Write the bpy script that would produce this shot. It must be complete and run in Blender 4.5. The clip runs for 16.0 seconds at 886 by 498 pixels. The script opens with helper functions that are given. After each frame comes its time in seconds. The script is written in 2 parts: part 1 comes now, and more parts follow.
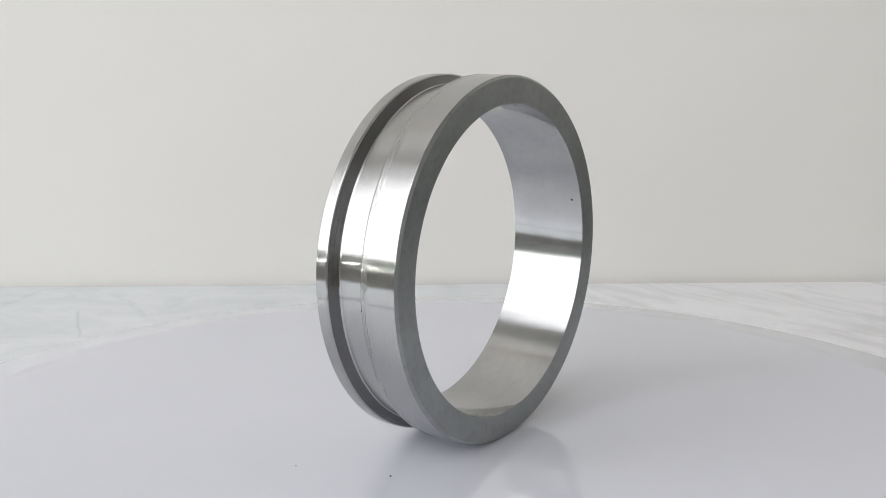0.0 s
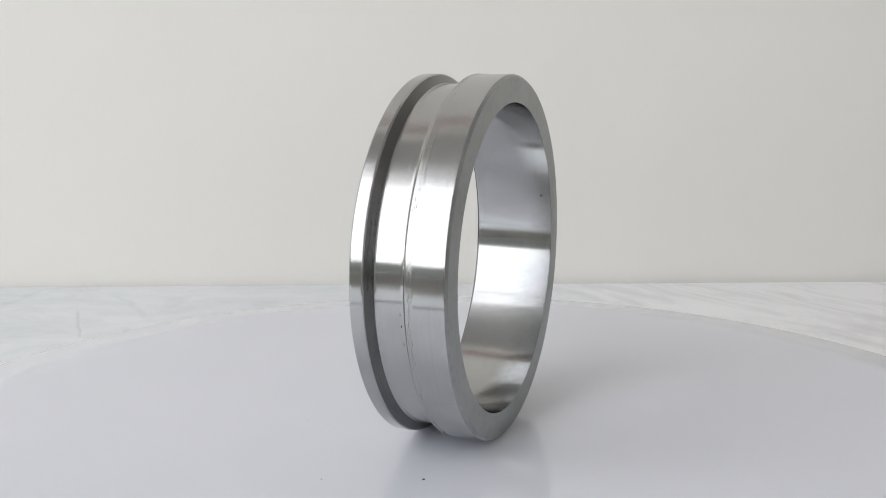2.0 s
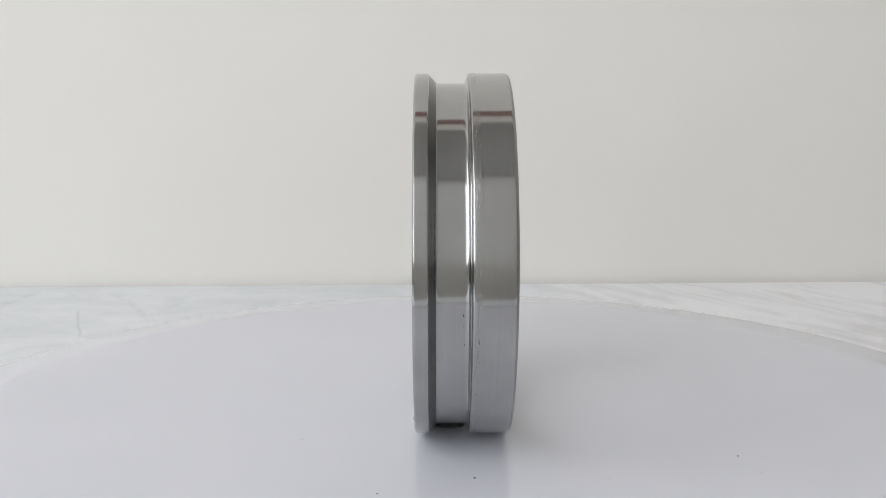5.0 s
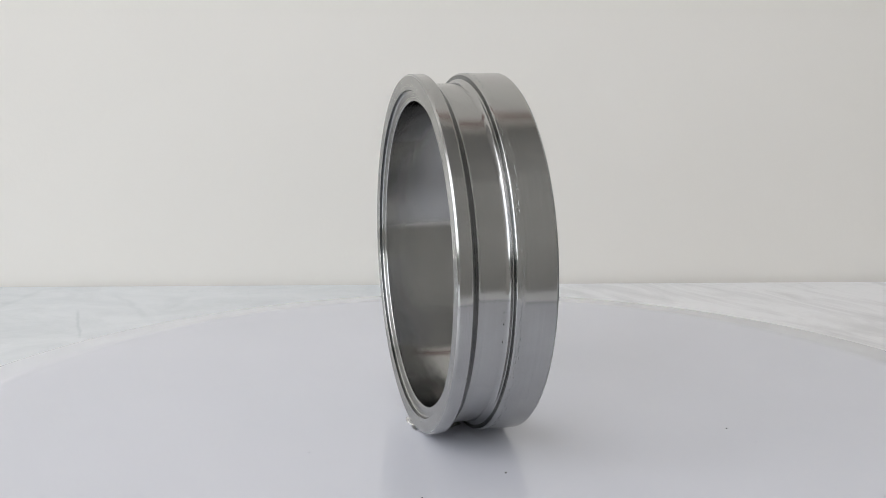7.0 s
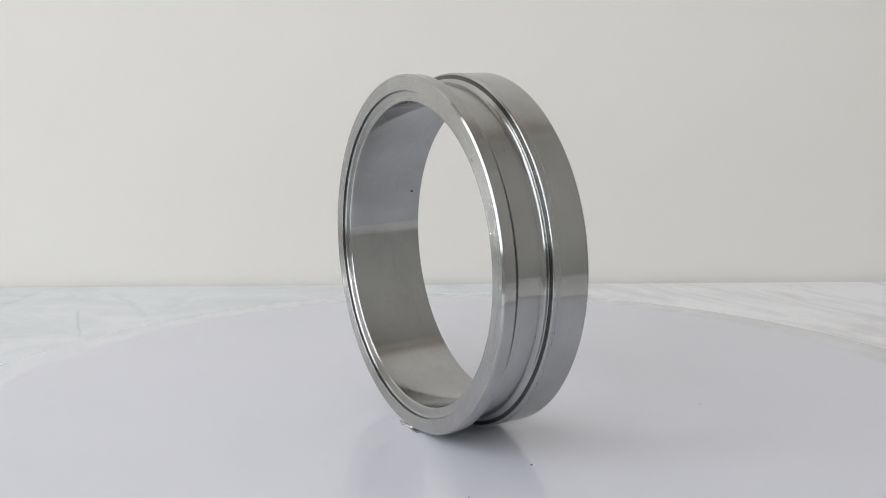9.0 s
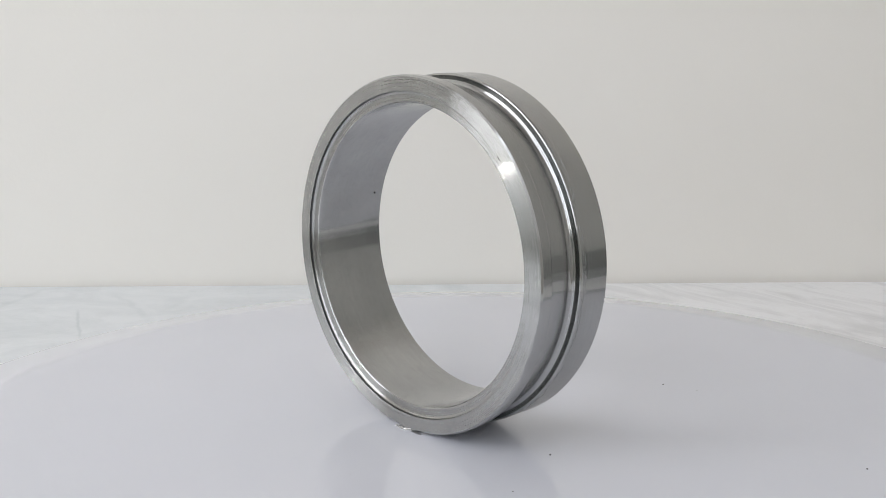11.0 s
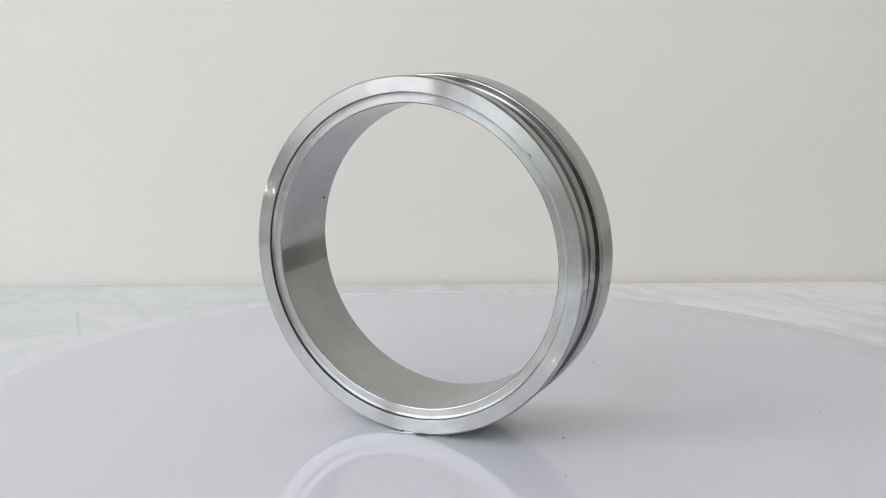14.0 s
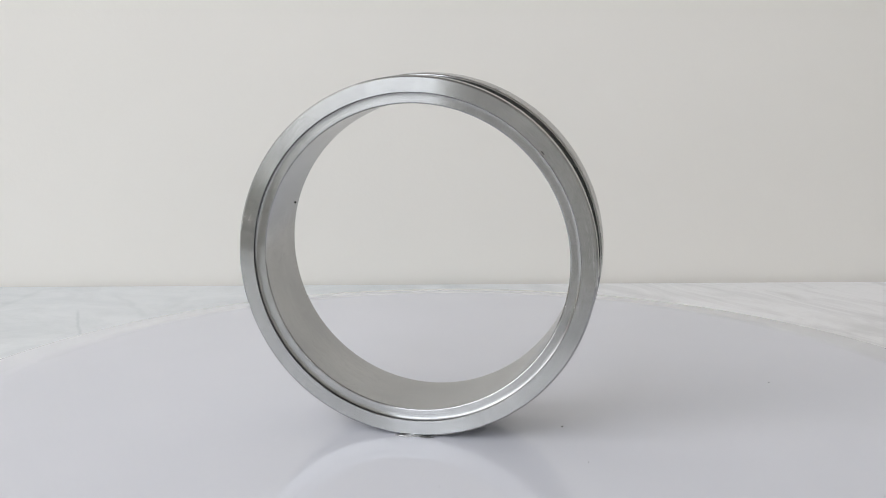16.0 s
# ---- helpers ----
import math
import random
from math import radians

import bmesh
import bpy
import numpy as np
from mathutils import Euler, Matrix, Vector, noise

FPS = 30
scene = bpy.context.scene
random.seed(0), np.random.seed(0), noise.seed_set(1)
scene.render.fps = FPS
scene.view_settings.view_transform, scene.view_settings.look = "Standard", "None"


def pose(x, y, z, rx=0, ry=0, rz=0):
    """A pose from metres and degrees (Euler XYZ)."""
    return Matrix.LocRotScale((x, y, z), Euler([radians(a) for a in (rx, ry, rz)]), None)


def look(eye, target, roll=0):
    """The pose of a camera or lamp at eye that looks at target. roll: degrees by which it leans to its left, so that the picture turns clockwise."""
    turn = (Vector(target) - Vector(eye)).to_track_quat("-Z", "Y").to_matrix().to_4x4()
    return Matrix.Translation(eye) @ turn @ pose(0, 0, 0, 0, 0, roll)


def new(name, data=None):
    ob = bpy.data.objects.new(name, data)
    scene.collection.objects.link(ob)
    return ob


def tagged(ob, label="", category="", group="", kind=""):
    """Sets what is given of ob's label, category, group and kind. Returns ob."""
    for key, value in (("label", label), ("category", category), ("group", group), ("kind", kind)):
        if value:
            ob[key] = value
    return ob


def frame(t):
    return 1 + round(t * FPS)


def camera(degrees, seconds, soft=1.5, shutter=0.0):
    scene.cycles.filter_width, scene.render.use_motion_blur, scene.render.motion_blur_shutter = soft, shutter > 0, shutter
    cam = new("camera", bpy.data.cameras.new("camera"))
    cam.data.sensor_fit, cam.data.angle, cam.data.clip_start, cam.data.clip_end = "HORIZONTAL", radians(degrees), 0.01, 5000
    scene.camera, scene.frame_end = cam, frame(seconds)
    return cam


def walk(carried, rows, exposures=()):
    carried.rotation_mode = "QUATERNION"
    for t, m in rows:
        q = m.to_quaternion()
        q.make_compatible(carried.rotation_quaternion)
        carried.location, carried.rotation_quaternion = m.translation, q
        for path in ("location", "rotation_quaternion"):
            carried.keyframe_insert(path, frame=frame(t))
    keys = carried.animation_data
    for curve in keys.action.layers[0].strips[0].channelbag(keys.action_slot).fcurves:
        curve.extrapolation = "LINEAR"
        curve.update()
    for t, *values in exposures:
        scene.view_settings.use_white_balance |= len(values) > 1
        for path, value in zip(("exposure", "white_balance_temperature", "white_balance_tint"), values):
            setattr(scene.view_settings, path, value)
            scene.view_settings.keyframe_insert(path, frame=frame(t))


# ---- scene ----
# ---- camera: stands still on the table before the turntable ----
cam = camera(46.3, 16.0, 0.85)
EYE = pose(0.0011, -0.4145, 0.1603, 78.717, 0, -0.022)
walk(cam, [(0, EYE), (16, EYE)])

# ---- plan, in metres: origin on the turntable's axis, at the height of its top ----
RING = 0.074          # the ring's outer radius
WIDE = 0.037          # its width
PLATE = 0.2710        # the turntable's radius
ECCENTRIC = (0.0055, -0.0140)   # its middle, off the axis on which it turns
TABLE_Z = -0.04
FLOOR_Z = -0.79
CEIL_Z = 3.30
WEST, EAST, SOUTH = -2.20, 1.40, -2.00
W_OPEN = (-1.92, -0.22, 0.19, 3.24)     # west window: along y, then z
S_OPEN = (-2.12, -0.70, 0.19, 3.24)      # south window: along x, then z
TURN_START, TURN_RATE = -35.148, 7.1033


def north(x):
    """The wall behind the table, a little out of square with the camera."""
    return 0.4412 + 0.0262 * x


# ---- world, lamps and exposure ----
world = bpy.data.worlds.new("overcast_sky")
scene.world = world
world.use_nodes = True
sky = world.node_tree.nodes.new("ShaderNodeTexSky")
sky.sky_type, sky.sun_disc = "NISHITA", False
sky.sun_elevation, sky.sun_rotation = radians(38), radians(250)
back = world.node_tree.nodes["Background"]
back.inputs["Strength"].default_value = 0.08
world.node_tree.links.new(sky.outputs["Color"], back.inputs["Color"])


def window_light(name, place, target, wide, high, power, colour):
    data = bpy.data.lights.new(name, "AREA")
    data.shape, data.size, data.size_y, data.energy, data.color = "RECTANGLE", wide, high, power, colour
    ob = new(name, data)
    ob.matrix_world = look(place, target)
    return ob


def opening_light(name, along, at, o, z0, z1, power):
    mid, high = (o[0] + o[1]) / 2, (z0 + z1) / 2
    place, target = ((at - 0.08, mid, high), (0, mid, high)) if along == "y" else ((mid, at - 0.08, high), (mid, 0, high))
    window_light(name, place, target, o[1] - o[0] - 0.02, z1 - z0 - 0.02, power, (0.965, 0.978, 1.015))


opening_light("west_window_light", "y", WEST, W_OPEN, W_OPEN[2], W_OPEN[3], 41.0)
opening_light("south_window_light", "x", SOUTH, S_OPEN, S_OPEN[2], S_OPEN[3], 34.0)
scene.view_settings.exposure = 0.13


# ---- node helpers and materials ----
def material(name, rough=0.5, metal=0.0, colour=(0.5, 0.5, 0.5)):
    m = bpy.data.materials.new(name)
    m.use_nodes = True
    b = m.node_tree.nodes["Principled BSDF"]
    b.inputs["Base Color"].default_value = (*colour, 1)
    b.inputs["Roughness"].default_value = rough
    b.inputs["Metallic"].default_value = metal
    return m, m.node_tree, b


def add(tree, kind, **values):
    n = tree.nodes.new(kind)
    for key, value in values.items():
        n.inputs[key.replace("_", " ")].default_value = value
    return n


def coords(tree, scale=(1, 1, 1)):
    tc = tree.nodes.new("ShaderNodeTexCoord")
    mp = tree.nodes.new("ShaderNodeMapping")
    mp.inputs["Scale"].default_value = scale
    tree.links.new(tc.outputs["Object"], mp.inputs["Vector"])
    return mp.outputs["Vector"]


def noise_tex(tree, vec, scale, detail=4.0, rough=0.55, warp=0.0):
    n = add(tree, "ShaderNodeTexNoise", Scale=scale, Detail=detail, Roughness=rough, Distortion=warp)
    tree.links.new(vec, n.inputs["Vector"])
    return n.outputs["Fac"]


def ramp(tree, fac, stops):
    r = tree.nodes.new("ShaderNodeValToRGB")
    e = r.color_ramp.elements
    while len(e) < len(stops):
        e.new(0.5)
    for el, (at, c) in zip(e, stops):
        el.position = at
        el.color = (*c, 1) if len(c) == 3 else c
    tree.links.new(fac, r.inputs["Fac"])
    return r.outputs["Color"]


def grey(v):
    return (v, v, v)


def spread(tree, fac, lo, hi, a=0.3, b=0.7):
    n = tree.nodes.new("ShaderNodeMapRange")
    n.inputs["From Min"].default_value, n.inputs["From Max"].default_value = a, b
    n.inputs["To Min"].default_value, n.inputs["To Max"].default_value = lo, hi
    tree.links.new(fac, n.inputs["Value"])
    return n.outputs["Result"]


def calc(tree, op, a, b=None):
    n = tree.nodes.new("ShaderNodeMath")
    n.operation = op
    for i, v in enumerate((a, b)):
        if v is None:
            continue
        if isinstance(v, (int, float)):
            n.inputs[i].default_value = v
        else:
            tree.links.new(v, n.inputs[i])
    return n.outputs[0]


def bump(tree, bsdf, height, strength, distance):
    n = add(tree, "ShaderNodeBump", Strength=strength, Distance=distance)
    tree.links.new(height, n.inputs["Height"])
    tree.links.new(n.outputs["Normal"], bsdf.inputs["Normal"])


def ring_coords(tree):
    """Position along the ring's axis, distance from it and the angle round it, from the ring's own space."""
    tc = tree.nodes.new("ShaderNodeTexCoord")
    sep = tree.nodes.new("ShaderNodeSeparateXYZ")
    tree.links.new(tc.outputs["Object"], sep.inputs[0])
    x, y, z = sep.outputs
    r = calc(tree, "SQRT", calc(tree, "ADD", calc(tree, "MULTIPLY", y, y), calc(tree, "MULTIPLY", z, z)))
    a = calc(tree, "ARCTAN2", z, y)
    return tc.outputs["Object"], x, r, a


def combine(tree, x, y, z):
    n = tree.nodes.new("ShaderNodeCombineXYZ")
    for i, v in enumerate((x, y, z)):
        if isinstance(v, (int, float)):
            n.inputs[i].default_value = v
        else:
            tree.links.new(v, n.inputs[i])
    return n.outputs[0]


def steel(name, base, rough, groove, along="x", aniso=1.0, worn=0.0, brushed=0.0, scuffed=None):
    """Machined steel: fine lathe lines round the axis, cloudy tarnish, short scratches."""
    m, tree, b = material(name, rough, 1.0)
    ob, x, r, a = ring_coords(tree)
    across = x if along == "x" else r
    lines = noise_tex(tree, combine(tree, calc(tree, "MULTIPLY", across, 3300.0), calc(tree, "MULTIPLY", a, 0.5), 0.0), 1.0, 2.0)
    broad = noise_tex(tree, combine(tree, calc(tree, "MULTIPLY", across, 700.0), calc(tree, "MULTIPLY", a, 0.4), 3.0), 1.0, 1.0)
    cloud = noise_tex(tree, ob, 45.0, 3.0, 0.5)
    stain = noise_tex(tree, ob, 420.0, 4.0, 0.6)
    tone = ramp(tree, cloud, [(0.3, [c * 0.9 for c in base]), (0.7, [c * 1.06 for c in base])])
    if worn:
        blot = noise_tex(tree, ob, 330.0, 6.0, 0.7)
        wm = tree.nodes.new("ShaderNodeMix")
        wm.data_type, wm.blend_type = "RGBA", "MULTIPLY"
        wm.inputs["Factor"].default_value = 1.0
        tree.links.new(tone, wm.inputs["A"])
        tree.links.new(ramp(tree, blot, [(0.34, grey(1 - worn)), (0.52, grey(1.0))]), wm.inputs["B"])
        tone = wm.outputs["Result"]
    mix = tree.nodes.new("ShaderNodeMix")
    mix.data_type, mix.blend_type = "RGBA", "MULTIPLY"
    mix.inputs["Factor"].default_value = 1.0
    tree.links.new(tone, mix.inputs["A"])
    tree.links.new(ramp(tree, lines, [(0.28, grey(0.91)), (0.72, grey(1.0))]), mix.inputs["B"])
    tree.links.new(mix.outputs["Result"], b.inputs["Base Color"])
    rr = calc(tree, "ADD", spread(tree, lines, rough * 0.88, rough * 1.12), spread(tree, stain, -0.01, 0.012))
    tree.links.new(rr, b.inputs["Roughness"])
    height = calc(tree, "ADD", calc(tree, "MULTIPLY", lines, groove), calc(tree, "MULTIPLY", broad, groove * 1.5))
    if scuffed is not None:
        # a rough belt round the axis where the tool skipped
        belt = spread(tree, calc(tree, "ABSOLUTE", calc(tree, "SUBTRACT", x, scuffed)), 1.0, 0.0, 0.0008, 0.0018)
        torn = noise_tex(tree, combine(tree, calc(tree, "MULTIPLY", x, 1900.0), calc(tree, "MULTIPLY", a, 48.0), 7.0), 1.0, 4.0, 0.62, 1.2)
        patch = spread(tree, noise_tex(tree, combine(tree, 1.0, calc(tree, "MULTIPLY", a, 2.6), 2.0), 1.0, 3.0), 0.35, 1.0, 0.38, 0.58)
        height = calc(tree, "ADD", height, calc(tree, "MULTIPLY", calc(tree, "MULTIPLY", belt, patch), calc(tree, "MULTIPLY", torn, 0.085)))
    bump(tree, b, height, 1.0, 0.001)
    b.inputs["Anisotropic"].default_value = aniso
    b.inputs["Anisotropic Rotation"].default_value = 0.25
    tan = tree.nodes.new("ShaderNodeTangent")
    tan.direction_type, tan.axis = "RADIAL", "X"
    tree.links.new(tan.outputs[0], b.inputs["Tangent"])
    if brushed:
        gl = tree.nodes.new("ShaderNodeBsdfAnisotropic")
        gl.inputs["Roughness"].default_value, gl.inputs["Anisotropy"].default_value = 0.18, 0.87
        tree.links.new(tan.outputs[0], gl.inputs["Tangent"])
        tree.links.new(mix.outputs["Result"], gl.inputs["Color"])
        both = tree.nodes.new("ShaderNodeMixShader")
        both.inputs[0].default_value = brushed
        tree.links.new(b.outputs[0], both.inputs[1])
        tree.links.new(gl.outputs[0], both.inputs[2])
        tree.links.new(both.outputs[0], tree.nodes["Material Output"].inputs["Surface"])
    return m


STEEL_LAND = steel("turned_steel", (0.47, 0.47, 0.464), 0.165, 0.00065, "x")
STEEL_COLLAR = steel("scuffed_turned_steel", (0.47, 0.47, 0.464), 0.165, 0.00055, "x", scuffed=0.0049)
STEEL_BORE = steel("bored_steel", (0.47, 0.472, 0.467), 0.15, 0.00012, "x", 0.9, 0.07)
STEEL_FACE = steel("faced_steel", (0.52, 0.52, 0.51), 0.30, 0.0007, "r", 0.9, 0.11, 0.75)
STEEL_BACK = steel("dull_faced_steel", (0.37, 0.385, 0.38), 0.34, 0.0003, "r", 0.2, 0.12)
# shoulder base colour carries the dark reflection and shade of the gap
STEEL_SHOULDER = steel("shaded_shoulder_steel", (0.13, 0.135, 0.13), 0.28, 0.0003, "r")
# ledge wall, much darker than the steel beside it
STEEL_LEDGE = steel("dark_ledge_steel", (0.14, 0.145, 0.145), 0.3, 0.0003, "x")
# groove flank's shade put into the base colour; the face scrapes share it
STEEL_DARK = steel("flank_shade_and_scrape_steel", (0.20, 0.20, 0.197), 0.30, 0.002, "r")

PLATE_WHITE, tr, b_ = material("white_gloss_board", 0.07, 0.0, (0.74, 0.74, 0.765))
v_ = coords(tr)
tr.links.new(ramp(tr, noise_tex(tr, v_, 9.0, 4.0), [(0.3, (0.72, 0.735, 0.795)), (0.7, (0.745, 0.755, 0.815))]), b_.inputs["Base Color"])
tr.links.new(spread(tr, noise_tex(tr, v_, 35.0, 5.0), 0.025, 0.06), b_.inputs["Roughness"])
b_.inputs["IOR"].default_value = 1.56
bump(tr, b_, noise_tex(tr, v_, 14.0, 2.0), 0.03, 0.002)

MARBLE, tr, b_ = material("pale_marble", 0.28)
v_ = coords(tr, (1, 1, 1))
n1 = noise_tex(tr, v_, 4.5, 7.0, 0.62, 1.6)
vein = calc(tr, "ABSOLUTE", calc(tr, "SUBTRACT", n1, 0.5))
cloud_ = noise_tex(tr, coords(tr, (1, 1.6, 1)), 16.0, 7.0, 0.68, 0.6)
# drifting white streaks, strong towards the east end
slant = tr.nodes.new("ShaderNodeMapping")
slant.inputs["Rotation"].default_value = (0, 0, radians(52))
tr.links.new(v_, slant.inputs["Vector"])
squeeze = tr.nodes.new("ShaderNodeMapping")
squeeze.inputs["Scale"].default_value = (6.0, 17.0, 1)
tr.links.new(slant.outputs["Vector"], squeeze.inputs["Vector"])
streak = noise_tex(tr, squeeze.outputs["Vector"], 1.5, 8.0, 0.68, 0.9)
sep_ = tr.nodes.new("ShaderNodeSeparateXYZ")
tr.links.new(v_, sep_.inputs[0])
eastern = spread(tr, sep_.outputs[0], 0.0, 1.0, 0.02, 0.16)
mx = tr.nodes.new("ShaderNodeMix")
mx.data_type, mx.blend_type = "RGBA", "MULTIPLY"
mx.inputs["Factor"].default_value = 1.0
tr.links.new(ramp(tr, vein, [(0.0, (0.90, 0.905, 0.91)), (0.02, (0.925, 0.927, 0.935))]), mx.inputs["A"])
pale = tr.nodes.new("ShaderNodeMix")
pale.data_type = "RGBA"
tr.links.new(eastern, pale.inputs["Factor"])
tr.links.new(ramp(tr, cloud_, [(0.30, (0.75, 0.785, 0.80)), (0.62, (0.885, 0.91, 0.925))]), pale.inputs["A"])
tr.links.new(ramp(tr, streak, [(0.36, (0.82, 0.82, 0.825)), (0.47, (0.92, 0.918, 0.925)), (0.56, (1.03, 1.03, 1.035))]), pale.inputs["B"])
tr.links.new(pale.outputs["Result"], mx.inputs["B"])


def vein_line(tree, x0, y0, x1, y1, wide):
    """1 along a short wavering line on the top, fading to its sides and ends."""
    vec = coords(tree)
    sep = tree.nodes.new("ShaderNodeSeparateXYZ")
    tree.links.new(vec, sep.inputs[0])
    d = math.hypot(x1 - x0, y1 - y0)
    ux, uy = (x1 - x0) / d, (y1 - y0) / d
    px, py = calc(tree, "SUBTRACT", sep.outputs[0], x0), calc(tree, "SUBTRACT", sep.outputs[1], y0)
    along = calc(tree, "ADD", calc(tree, "MULTIPLY", px, ux), calc(tree, "MULTIPLY", py, uy))
    side = calc(tree, "SUBTRACT", calc(tree, "MULTIPLY", py, ux), calc(tree, "MULTIPLY", px, uy))
    waver = spread(tree, noise_tex(tree, vec, 30.0, 2.0), -wide, wide)
    off = calc(tree, "ABSOLUTE", calc(tree, "ADD", side, waver))
    ends = calc(tree, "ABSOLUTE", calc(tree, "SUBTRACT", along, d / 2))
    return calc(tree, "MULTIPLY", spread(tree, off, 1.0, 0.0, wide * 0.2, wide), spread(tree, ends, 1.0, 0.0, d * 0.32, d * 0.5))


m2 = tr.nodes.new("ShaderNodeMix")
m2.data_type, m2.blend_type = "RGBA", "MULTIPLY"
tr.links.new(mx.outputs["Result"], m2.inputs["A"])
m2.inputs["B"].default_value = (0.85, 0.87, 0.87, 1)
v1 = vein_line(tr, -0.2785, 0.356, -0.249, 0.270, 0.0016)
v2 = vein_line(tr, -0.2700, 0.410, -0.2080, 0.318, 0.0040)
v3 = vein_line(tr, -0.3250, 0.425, -0.3500, 0.330, 0.0050)
tr.links.new(calc(tr, "MAXIMUM", v1, calc(tr, "MULTIPLY", calc(tr, "MAXIMUM", v2, v3), 0.45)), m2.inputs["Factor"])
tr.links.new(m2.outputs["Result"], b_.inputs["Base Color"])

WALL, tr, b_ = material("matt_white_wall_paint", 0.85)
v_ = coords(tr)
tr.links.new(ramp(tr, noise_tex(tr, v_, 2.2, 4.0), [(0.3, (0.83, 0.803, 0.748)), (0.7, (0.855, 0.828, 0.773))]), b_.inputs["Base Color"])
bump(tr, b_, noise_tex(tr, v_, 260.0, 4.0), 0.15, 0.0006)

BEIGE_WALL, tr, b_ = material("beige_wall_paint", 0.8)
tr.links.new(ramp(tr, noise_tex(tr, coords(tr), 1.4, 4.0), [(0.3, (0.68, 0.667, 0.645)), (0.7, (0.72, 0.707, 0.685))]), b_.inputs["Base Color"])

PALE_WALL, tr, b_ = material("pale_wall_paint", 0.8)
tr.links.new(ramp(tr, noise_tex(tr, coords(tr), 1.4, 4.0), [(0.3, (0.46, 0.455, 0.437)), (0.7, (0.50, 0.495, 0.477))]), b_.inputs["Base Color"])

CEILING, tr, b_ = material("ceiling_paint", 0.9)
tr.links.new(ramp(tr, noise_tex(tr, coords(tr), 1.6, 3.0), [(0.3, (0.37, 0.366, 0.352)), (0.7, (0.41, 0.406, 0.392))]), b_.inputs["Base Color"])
FLOORING, tr, b_ = material("beige_floor", 0.45)
tr.links.new(ramp(tr, noise_tex(tr, coords(tr, (1, 8, 1)), 3.0, 6.0), [(0.3, (0.66, 0.645, 0.61)), (0.7, (0.74, 0.725, 0.685))]), b_.inputs["Base Color"])
BOX_GREEN, tr, b_ = material("dark_green_card", 0.6)
tr.links.new(ramp(tr, noise_tex(tr, coords(tr), 30.0, 5.0), [(0.3, (0.085, 0.096, 0.087)), (0.7, (0.105, 0.117, 0.107))]), b_.inputs["Base Color"])
DIRT = material("dark_grit", 0.8, 0.0, (0.03, 0.028, 0.026))[0]
FRAME_WHITE = material("white_window_frame", 0.4, 0.0, (0.7, 0.7, 0.7))[0]
PANEL_GREY = material("grey_green_paint", 0.5, 0.0, (0.34, 0.36, 0.335))[0]
# glow of the added bulb, in place of an unknown bright spot
GLINT_GLOW, tr, b_ = material("glint_glow", 0.3, 0.0, (0.9, 0.9, 0.88))
b_.inputs["Emission Color"].default_value = (1.0, 0.98, 0.94, 1)
b_.inputs["Emission Strength"].default_value = 150.0
SILL_WHITE = material("white_gloss_sill", 0.12, 0.0, (0.8, 0.8, 0.79))[0]
UNDER = material("grey_plastic", 0.5, 0.0, (0.35, 0.35, 0.36))[0]
GLUE, tr, b_ = material("clear_glue", 0.12, 0.0, (0.85, 0.86, 0.86))
b_.inputs["Transmission Weight"].default_value = 0.85
b_.inputs["IOR"].default_value = 1.48
bump(tr, b_, noise_tex(tr, coords(tr), 900.0, 3.0), 0.6, 0.0006)


# ---- mesh helpers ----
def mesh_of(bm, name, mat, smooth=False, sharp=30):
    bmesh.ops.recalc_face_normals(bm, faces=bm.faces)
    me = bpy.data.meshes.new(name)
    if smooth:
        for f in bm.faces:
            f.smooth = True
        for e in bm.edges:
            if len(e.link_faces) == 2 and e.calc_face_angle() > radians(sharp):
                e.smooth = False
    bm.to_mesh(me)
    bm.free()
    me.materials.append(mat)
    return me


def part(name, bm, mat, parent, label="", smooth=False, sharp=30):
    ob = new(name, mesh_of(bm, name, mat, smooth, sharp))
    ob.parent = parent
    return tagged(ob, label) if label else ob


def box(x0, x1, y0, y1, z0, z1, bevel=0.0, bm=None):
    bm = bm or bmesh.new()
    vs = bmesh.ops.create_cube(bm, size=1, matrix=Matrix.Translation(((x0 + x1) / 2, (y0 + y1) / 2, (z0 + z1) / 2)) @ Matrix.Diagonal((x1 - x0, y1 - y0, z1 - z0, 1)))["verts"]
    if bevel:
        bmesh.ops.bevel(bm, geom=list({e for v in vs for e in v.link_edges}), offset=bevel, segments=2, affect="EDGES")
    return bm


def lathe(profile, steps, axis="x", closed=True):
    """Turn a profile of (along, radius) round the x or the z axis."""
    bm = bmesh.new()
    rows = []
    for k in range(steps):
        a = 2 * math.pi * k / steps
        c, s = math.cos(a), math.sin(a)
        rows.append([bm.verts.new((l, r * c, r * s) if axis == "x" else (r * c, r * s, l)) for l, r in profile])
    n = len(profile)
    for k in range(steps):
        p, q = rows[k], rows[(k + 1) % steps]
        for i in range(n if closed else n - 1):
            j = (i + 1) % n
            bm.faces.new((p[i], p[j], q[j], q[i]))
    return bm


# ---- structure: table, walls, floor, ceiling ----
def slab(name, bm, mat, label, category):
    return tagged(new(name, mesh_of(bm, name, mat)), label, category, kind="structure")


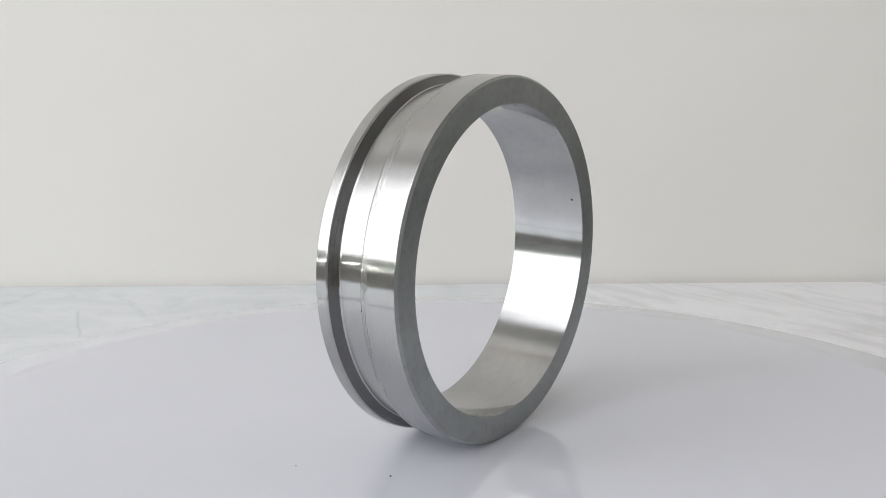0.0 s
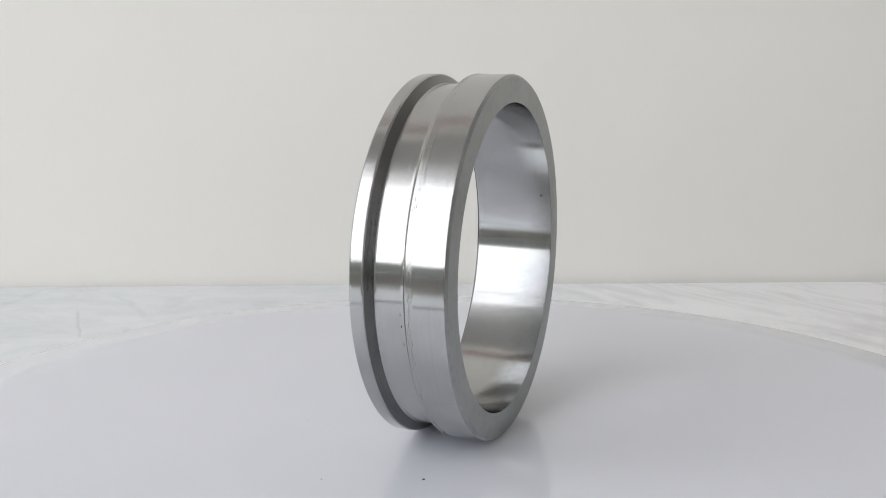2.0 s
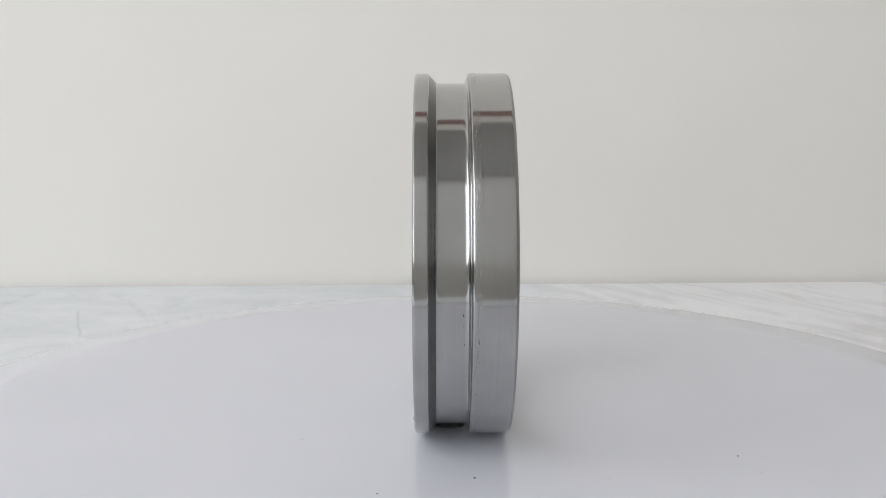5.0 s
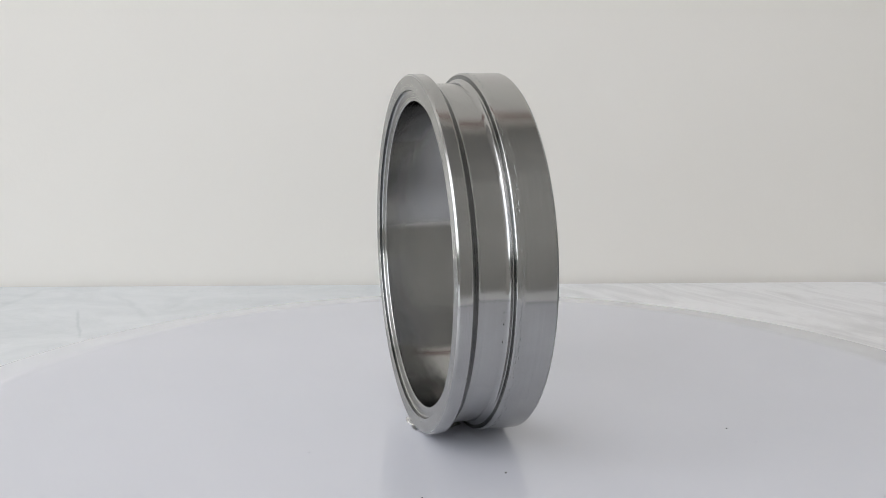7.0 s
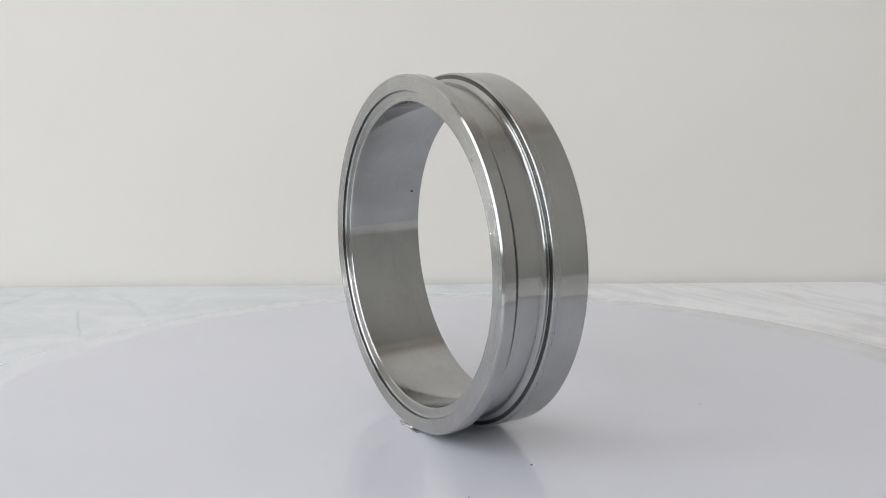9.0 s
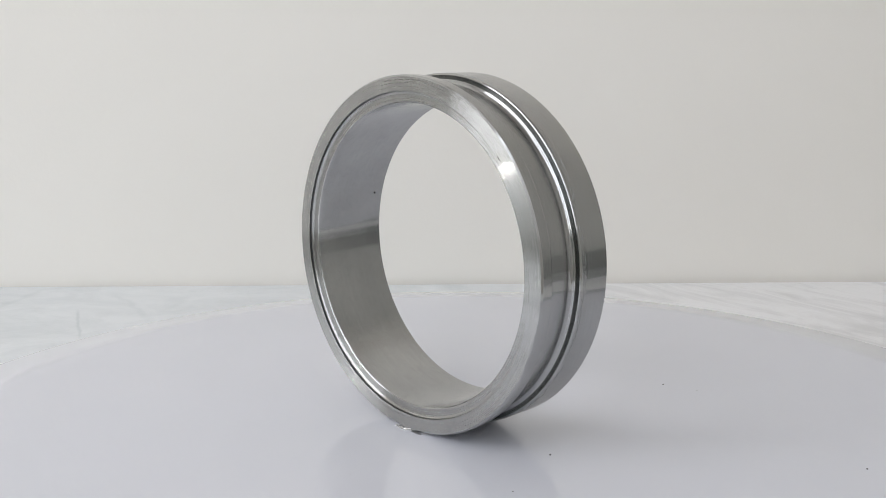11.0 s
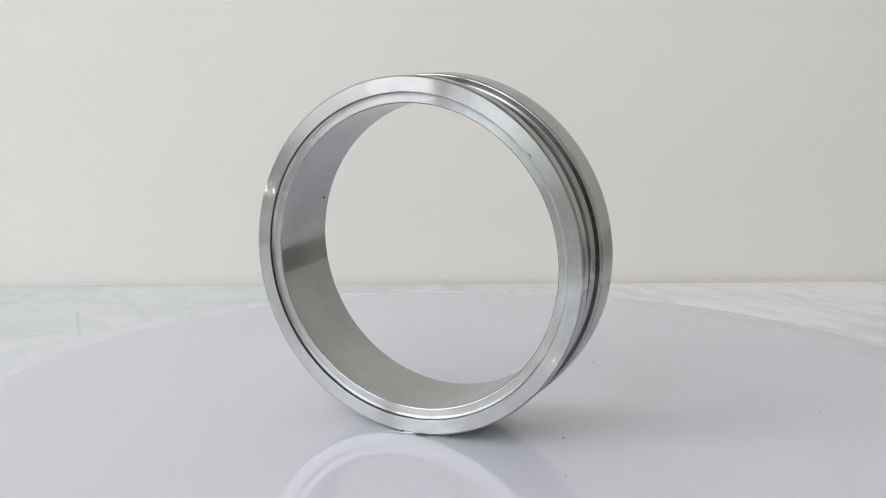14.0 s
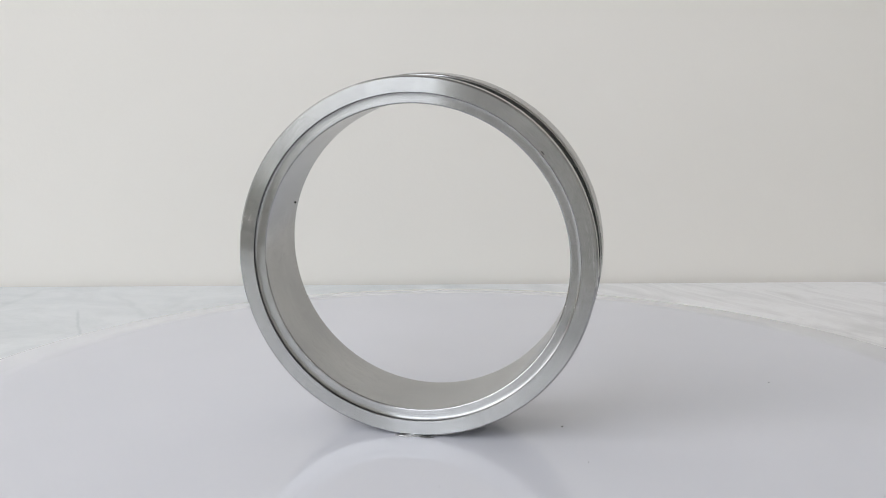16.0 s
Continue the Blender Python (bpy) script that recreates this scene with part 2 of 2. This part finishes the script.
bm = bmesh.new()
T = 0.15
foot = [(WEST, north(WEST)), (EAST, north(EAST)), (EAST, north(EAST) + T), (WEST, north(WEST) + T)]
lo = [bm.verts.new((x, y, FLOOR_Z)) for x, y in foot]
hi = [bm.verts.new((x, y, CEIL_Z)) for x, y in foot]
bm.faces.new(lo[::-1]), bm.faces.new(hi)
for i in range(4):
    j = (i + 1) % 4
    bm.faces.new((lo[i], lo[j], hi[j], hi[i]))
slab("wall_north", bm, WALL, "plain matt off-white painted wall behind the table", "wall")
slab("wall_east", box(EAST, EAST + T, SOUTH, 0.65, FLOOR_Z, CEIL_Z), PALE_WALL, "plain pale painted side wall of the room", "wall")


def wall_with_opening(name, along, at, lo, hi, o0, o1, z0, z1):
    """A wall with one opening, thick outwards; along is the axis on which it runs."""
    bm = bmesh.new()
    for a0, a1, b0, b1 in ((lo, o0, FLOOR_Z, CEIL_Z), (o1, hi, FLOOR_Z, CEIL_Z), (o0, o1, FLOOR_Z, z0), (o0, o1, z1, CEIL_Z)):
        if a1 - a0 < 0.01 or b1 - b0 < 0.01:
            continue
        if along == "y":
            box(at - T, at, a0, a1, b0, b1, bm=bm)
        else:
            box(a0, a1, at - T, at, b0, b1, bm=bm)
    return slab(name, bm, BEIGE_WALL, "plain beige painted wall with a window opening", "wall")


wall_with_opening("wall_west", "y", WEST, SOUTH - T, north(WEST) + T, *W_OPEN)
wall_with_opening("wall_south", "x", SOUTH, WEST, EAST + T, *S_OPEN)
slab("floor", box(WEST - T, EAST + T, SOUTH - T, 0.7, FLOOR_Z - 0.1, FLOOR_Z), FLOORING, "plain beige floor of the room", "floor")
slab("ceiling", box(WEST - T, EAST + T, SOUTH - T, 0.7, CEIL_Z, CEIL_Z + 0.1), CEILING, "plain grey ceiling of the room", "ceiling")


RED, tr, b_ = material("dull_red_paint", 0.6)
tr.links.new(ramp(tr, noise_tex(tr, coords(tr), 6.0, 4.0), [(0.3, (0.22, 0.10, 0.09)), (0.7, (0.27, 0.125, 0.112))]), b_.inputs["Base Color"])
bm = bmesh.new()
ends = [(x, north(x) - d) for x, d in ((-0.75, 0.012), (1.05, 0.012), (1.05, 0.001), (-0.75, 0.001))]
lo, hi = [bm.verts.new((x, y, 1.52)) for x, y in ends], [bm.verts.new((x, y, 1.98)) for x, y in ends]
bm.faces.new(lo[::-1]), bm.faces.new(hi)
for i in range(4):
    j = (i + 1) % 4
    bm.faces.new((lo[i], lo[j], hi[j], hi[i]))
slab("trim", bm, RED, "broad dull red painted band high on the wall", "trim")


def build_table():
    top = bmesh.new()
    x0, x1, y0 = -0.62, 0.76, -0.44
    pts = [(x0, y0), (x1, y0), (x1, north(x1) - 0.0015), (x0, north(x0) - 0.0015)]
    up = [top.verts.new((x, y, TABLE_Z)) for x, y in pts]
    dn = [top.verts.new((x, y, TABLE_Z - 0.03)) for x, y in pts]
    top.faces.new(up), top.faces.new(dn[::-1])
    for i in range(4):
        j = (i + 1) % 4
        top.faces.new((dn[i], dn[j], up[j], up[i]))
    bmesh.ops.bevel(top, geom=list(top.edges), offset=0.003, segments=2, affect="EDGES")
    root = tagged(new("table"), "pale grey-veined marble table against the wall", "table")
    root.location = (0, 0, FLOOR_Z)
    ob = part("tabletop", top, MARBLE, root, "pale marble top with faint grey veins", True)
    ob.location = (0, 0, -FLOOR_Z)
    for x in (x0 + 0.05, x1 - 0.05):
        for y in (y0 + 0.05, 0.36):
            part("leg", box(x - 0.025, x + 0.025, y - 0.025, y + 0.025, 0, TABLE_Z - 0.03 - FLOOR_Z, 0.003), UNDER, root)


build_table()


def build_box():
    """A low dark box at the table's east end, mirrored in the bore of the ring."""
    root = tagged(new("storage_box"), "low dark grey-green box with a lid, on the marble table", "box")
    root.location = (0.60, 0.17, TABLE_Z)
    part("body", box(-0.070, 0.070, -0.20, 0.20, 0.0, 0.082, 0.003), BOX_GREEN, root)
    part("lid", box(-0.074, 0.074, -0.204, 0.204, 0.083, 0.106, 0.004), BOX_GREEN, root, "dark close-fitting lid")


build_box()


# ---- turntable ----
def build_turntable():
    root = tagged(new("turntable"), "round white glossy photo turntable with dark specks, turning slowly", "turntable")
    R = PLATE
    top = [(0.0, 0.0), (0.0, R - 0.043), (-0.0001, R - 0.039), (-0.0005, R - 0.035), (-0.0012, R - 0.031), (-0.0052, R - 0.006), (-0.0058, R - 0.003),
           (-0.0066, R - 0.0007), (-0.0078, R), (-0.0125, R), (-0.0135, R - 0.0015), (-0.0135, 0.0)]
    bm = lathe(top, 256, "z", False)
    bmesh.ops.remove_doubles(bm, verts=bm.verts, dist=1e-6)
    part("board", bm, PLATE_WHITE, root, "white gloss board with a rounded rim", True, 40).location = (*ECCENTRIC, 0)
    bm = lathe([(TABLE_Z, 0.001), (TABLE_Z, 0.100), (TABLE_Z + 0.002, 0.102), (-0.0137, 0.098), (-0.0137, 0.001)], 96, "z", False)
    part("base", bm, UNDER, root, "grey plastic base", True)
    grit = ((0.0520, 249.07, 0.00048), (0.1212, 310.5, 0.00042), (0.0678, 215.0, 0.00033), (0.1690, 267.5, 0.00042), (0.1300, 304.06, 0.00022),
            (0.0580, 156.4, 0.00022), (0.0810, 285.85, 0.00018))
    for i, (r, a, s) in enumerate(grit):
        bm = bmesh.new()
        bmesh.ops.create_icosphere(bm, subdivisions=1, radius=s)
        rnd = random.Random(i)
        for v in bm.verts:
            v.co *= 0.7 + 0.6 * rnd.random()
            v.co.z = max(v.co.z * 0.6, -s * 0.2)
        ob = part("speck", bm, DIRT, root, "dark speck of grit")
        ob.location = (r * math.cos(radians(a)), r * math.sin(radians(a)), s * 0.2)
    return root


turntable = build_turntable()


# ---- the machined ring, its axis along its own x, face with the rabbet towards -x ----
def build_ring():
    root = tagged(new("steel_ring"), "machined steel pipe collar ring with an outer groove, standing on edge", "metal ring")
    R, h = RING, WIDE / 2

    def prof(*pts):
        return [(-h + a * R, r * R) for a, r in pts]

    def held(pts):
        """The profile with extra points near the ends of long runs, so that shading stays flat on them."""
        out = [pts[0]]
        for p, q in zip(pts, pts[1:]):
            d = math.dist(p, q)
            if d > 0.012:
                for f in (0.0025 / d, 1 - 0.0025 / d):
                    out.append((p[0] + (q[0] - p[0]) * f, p[1] + (q[1] - p[1]) * f))
            out.append(q)
        return out

    def turned(name, pts, mat, label):
        bm = lathe(prof(*held(pts)), 360, "x", False)
        ob = part(name, bm, mat, root, label, True, 24)
        ob.location = CENTRE
        return ob

    A = 0.998
    turned("flange", ((0.0, A - 0.010), (0.0085, A - 0.0008), (0.0105, A), (0.069, A), (0.074, A - 0.002), (0.078, A - 0.008)), STEEL_LAND, "narrow bright turned flange")
    slope = [(0.078, A - 0.008)]
    for k in range(4):
        a = 0.078 + 0.0090 * k
        r = A - 0.008 - 0.0105 * k
        slope += [(a + 0.0034, r - 0.0058), (a + 0.0090, r - 0.0105)]
    turned("groove_flank", slope, STEEL_DARK, "stepped flank of the groove, coloured dark for its shade")
    turned("groove", ((0.114, 0.948), (0.118, 0.9458), (0.124, 0.945), (0.250, 0.945), (0.259, 0.9458), (0.267, 0.9485), (0.273, 0.953), (0.277, 0.959), (0.279, 0.966), (0.281, 0.9685), (0.284, 0.9692)), STEEL_LAND, "smooth turned groove floor with a rounded edge")
    turned("shoulder", ((0.284, 0.9692), (0.2852, 0.972), (0.2860, 0.979), (0.2868, 0.980), (0.2876, 0.990)), STEEL_SHOULDER, "stepped shoulder, the gap's shade in its colour")
    turned("collar", ((0.2876, 0.990), (0.2890, 0.9945), (0.2915, 0.9975), (0.2945, 0.9992), (0.298, 1.0), (0.491, 1.0), (0.494, 0.999)), STEEL_COLLAR, "broad turned collar with scuffs along its edge")
    turned("back_face", ((0.494, 0.999), (0.5055, 0.988), (0.507, 0.985), (0.507, 0.853), (0.505, 0.850)), STEEL_BACK, "flat dull chamfered back face")
    turned("bore", ((0.505, 0.850), (0.032, 0.850), (0.029, 0.8525)), STEEL_BORE, "smooth bored inner wall")
    turned("rabbet", ((0.029, 0.8525), (0.0265, 0.857), (0.0262, 0.888), (0.0255, 0.896), (0.0235, 0.9025), (0.0205, 0.9065), (0.0165, 0.9090)), STEEL_FACE, "ledge sunk inside the front face, rounded into its wall")
    turned("rabbet_wall", ((0.0165, 0.9090), (0.0125, 0.9103), (0.009, 0.9106), (0.0015, 0.9106)), STEEL_LEDGE, "short dark wall of the ledge")
    turned("front_face", ((0.0015, 0.9106), (0.0, 0.9120), (0.0, A - 0.010)), STEEL_FACE, "flat faced front with fine turning marks")
    # short burrs and skips of the tool round the collar beside the shoulder, thick in some stretches and thin in others
    rnd = random.Random(11)
    bm = bmesh.new()

    def stroke(a, phi, a_end, phi_end, wide, lift, waver):
        n = max(4, int(abs(phi_end - phi) / 0.006) + 3)
        rows, off = [], 0.0
        for k in range(n):
            f = k / (n - 1)
            off += rnd.uniform(-waver, waver)
            w = wide * (0.25 + 0.75 * math.sin(math.pi * f)) * rnd.uniform(0.6, 1.2)
            row = []
            for da, dr in ((-w, -0.0002), (w * rnd.uniform(-0.4, 0.4), lift), (w, -0.0002)):
                r, p = (1.0 + dr) * R, phi + (phi_end - phi) * f
                row.append(bm.verts.new((-h + (a + (a_end - a) * f + off + da) * R, r * math.cos(p), r * math.sin(p))))
            rows.append(row)
        for p, q in zip(rows, rows[1:]):
            for i in (0, 1):
                bm.faces.new((p[i], p[i + 1], q[i + 1], q[i]))

    phi = 0.0
    while phi < 2 * math.pi:
        dense = 0.5 + 0.5 * math.sin(3.1 * phi + 0.8) * math.sin(1.7 * phi + 2.0)
        a = rnd.gauss(0.313, 0.009)
        if 0.300 < a < 0.338:
            long = rnd.choice((0.010, 0.015, 0.022, 0.035))
            stroke(a, phi, a + rnd.uniform(-0.006, 0.006), phi + long, rnd.uniform(0.0008, 0.0026), rnd.uniform(0.0005, 0.0016), 0.0008)
        phi += rnd.uniform(0.004, 0.014) + 0.03 * (1 - dense) * rnd.random()
    # two long dragged scratches
    stroke(0.303, radians(186), 0.300, radians(208), 0.0011, 0.0006, 0.0004)
    stroke(0.318, radians(190), 0.312, radians(203), 0.0010, 0.0006, 0.0004)
    scuffs = part("scuff_band", bm, STEEL_BACK, root)
    scuffs.location = CENTRE
    tagged(scuffs, "short scuffs left by the tool", kind="stuff")
    # short dark dents on the groove's floor
    for k, (a, ph) in enumerate(((0.245, 0.12), (0.247, 0.185), (0.250, 0.29))):
        bm = bmesh.new()
        bmesh.ops.create_icosphere(bm, subdivisions=1, radius=1)
        turn = math.pi + ph
        bmesh.ops.transform(bm, matrix=Matrix.Rotation(turn, 4, "X") @ Matrix.Diagonal((0.00014, 0.00008, 0.0006, 1)), verts=bm.verts)
        part("dent", bm, DIRT, root, "short dark dent").location = Vector(CENTRE) + Vector((-h + a * R, 0.945 * R * math.cos(turn), 0.945 * R * math.sin(turn)))
    # worn patches of short scrapes on the front face
    rnd = random.Random(23)
    bm = bmesh.new()
    for mid, spread_, count in ((-136, 6, 26), (-117, 9, 16), (28, 4, 12), (152, 6, 8)):
        for k in range(count):
            p, r = radians(rnd.gauss(mid, spread_)), rnd.uniform(0.920, 0.982) * R
            lean, long, wide = rnd.uniform(-0.6, 0.6) + p, rnd.uniform(0.0002, 0.0010), rnd.uniform(0.00003, 0.00009)
            c, u = Vector((-h, r * math.cos(p), r * math.sin(p))), Vector((0, math.cos(lean), math.sin(lean)))
            v = Vector((0, -u.z, u.y))
            tip = bm.verts.new(c + Vector((-0.00003, 0, 0)))
            rim = [bm.verts.new(c + q + Vector((0.00001, 0, 0))) for q in (u * long, v * wide, -u * long, -v * wide)]
            for i in range(4):
                bm.faces.new((tip, rim[i], rim[(i + 1) % 4]))
    scrapes = part("scrape_patch", bm, STEEL_DARK, root)
    scrapes.location = CENTRE
    tagged(scrapes, "short dark scrapes", kind="stuff")
    # a small nick on the inner edge of the front face
    bm = bmesh.new()
    bmesh.ops.create_icosphere(bm, subdivisions=1, radius=1)
    bmesh.ops.transform(bm, matrix=Matrix.Rotation(radians(139), 4, "X") @ Matrix.Diagonal((0.00012, 0.0003, 0.0011, 1)), verts=bm.verts)
    phi = radians(139)
    ob = part("nick", bm, DIRT, root, "small dark nick")
    ob.location = Vector(CENTRE) + Vector((-h, 0.921 * R * math.cos(phi), 0.921 * R * math.sin(phi)))
    # a small dark pit in the bore
    bm = bmesh.new()
    bmesh.ops.create_icosphere(bm, subdivisions=1, radius=0.00055)
    phi = radians(15.97)
    ob = part("pit", bm, DIRT, root, "tiny dark spot")
    ob.location = Vector(CENTRE) + Vector((-h + 0.444 * R, 0.8495 * R * math.cos(phi), 0.8495 * R * math.sin(phi)))
    return root


CENTRE = (0.00849, 0.00916, RING)
ring = build_ring()


def build_glue():
    """Flattened clear glue squeezed out under the front flange."""
    bm = bmesh.new()
    for x, y, sx, sy, sz in ((-0.0104, 0.0125, 0.0011, 0.0045, 0.0004), (-0.0102, 0.0040, 0.0009, 0.0034, 0.0004), (-0.0075, 0.0090, 0.0030, 0.0060, 0.0008), (0.0040, 0.0082, 0.0068, 0.0070, 0.0030), (0.0070, 0.0062, 0.0030, 0.0040, 0.0034)):
        vs = bmesh.ops.create_icosphere(bm, subdivisions=3, radius=1)["verts"]
        for v in vs:
            k = 1 + 0.35 * noise.noise(v.co * 2.3 + Vector((x * 900, y * 700, 0)))
            v.co = Vector((x + v.co.x * sx * k, y + v.co.y * sy * k, max(v.co.z * sz * k, 0.0)))
    me = mesh_of(bm, "glue_smear", GLUE, True)
    return tagged(new("glue_smear", me), "smear of clear glue that holds the ring on the board", "glue")


glue = build_glue()


def build_window(name, along, at, o0, o1, z0, z1, bars):
    root = tagged(new(name), "white framed window, bright overcast daylight outside", "window", kind="structure")
    w = 0.04

    def piece(nm, a0, a1, b0, b1, depth=0.05):
        bm = box(at - 0.045 - depth + 0.05, at - 0.045 + 0.05 - 0.01, a0, a1, b0, b1, 0.003) if along == "y" else box(a0, a1, at - 0.045 - depth + 0.05, at - 0.005, b0, b1, 0.003)
        part(nm, bm, FRAME_WHITE, root)

    sill = (at + 0.004, at + 0.20, o0 + 0.13, o1 + 0.04) if along == "y" else (o0 - 0.04, o1 + 0.04, at + 0.004, at + 0.20)
    part("sill", box(*sill, z0 - 0.252, z0 - 0.221, 0.006), SILL_WHITE, root, "white gloss sill board")
    panel = (at + 0.002, at + 0.030, o0, o1) if along == "y" else (o0, o1, at + 0.002, at + 0.030)
    part("panel", box(*panel, z0 - 0.219, z0 - 0.001, 0.003), PANEL_GREY, root, "grey-green panel between sill and frame")
    piece("frame", o0, o0 + w, z0, z1)
    piece("frame", o1 - w, o1, z0, z1)
    piece("frame", o0 + w, o1 - w, z0, z0 + w)
    piece("frame", o0 + w, o1 - w, z1 - w, z1)
    for k in range(1, bars):
        c = o0 + (o1 - o0) * k / bars
        piece("mullion", c - 0.025, c + 0.025, z0 + w, z1 - w)
    for k in range(bars):
        a0 = o0 + (o1 - o0) * k / bars + (0.025 if k else w)
        a1 = o0 + (o1 - o0) * (k + 1) / bars - (0.025 if k < bars - 1 else w)
        piece("transom", a0, a1, 2.30, 2.35)


build_window("window_1", "y", WEST, *W_OPEN, 2)
build_window("window_2", "x", SOUTH, *S_OPEN, 1)


def build_glint_source(x, y, z):
    """A small bare bulb added on the west window's sill for the steel's glints."""
    root = tagged(new("glint_source"), "small glowing bulb on a white base, added on the sill for the steel's glint", "lamp")
    root.location = (x, y, z)
    part("base", lathe([(0.0, 0.0005), (0.0, 0.030), (0.004, 0.032), (0.010, 0.028), (0.014, 0.014), (0.022, 0.012), (0.022, 0.0005)], 32, "z", False), FRAME_WHITE, root, "white round base", True)
    turns = [radians(a) for a in range(-58, 91, 8)]
    bulb = lathe([(0.041 + 0.021 * math.sin(a), 0.021 * math.cos(a) + 0.0003) for a in turns], 24, "z", False)
    part("bulb", bulb, GLINT_GLOW, root, "glowing ball that makes the glint", True, 60)


build_glint_source(-2.10, -0.30, W_OPEN[2] - 0.221)


# ---- what turns: the board with its specks, the ring and the glue, all about the turntable's axis ----
def motions():
    times = [0.5 * k for k in range(33)]
    walk(turntable, [(t, pose(0, 0, 0, 0, 0, TURN_RATE * t)) for t in times])
    for thing in (ring, glue):
        walk(thing, [(t, pose(0, 0, 0, 0, 0, TURN_START + TURN_RATE * t)) for t in times])


motions()
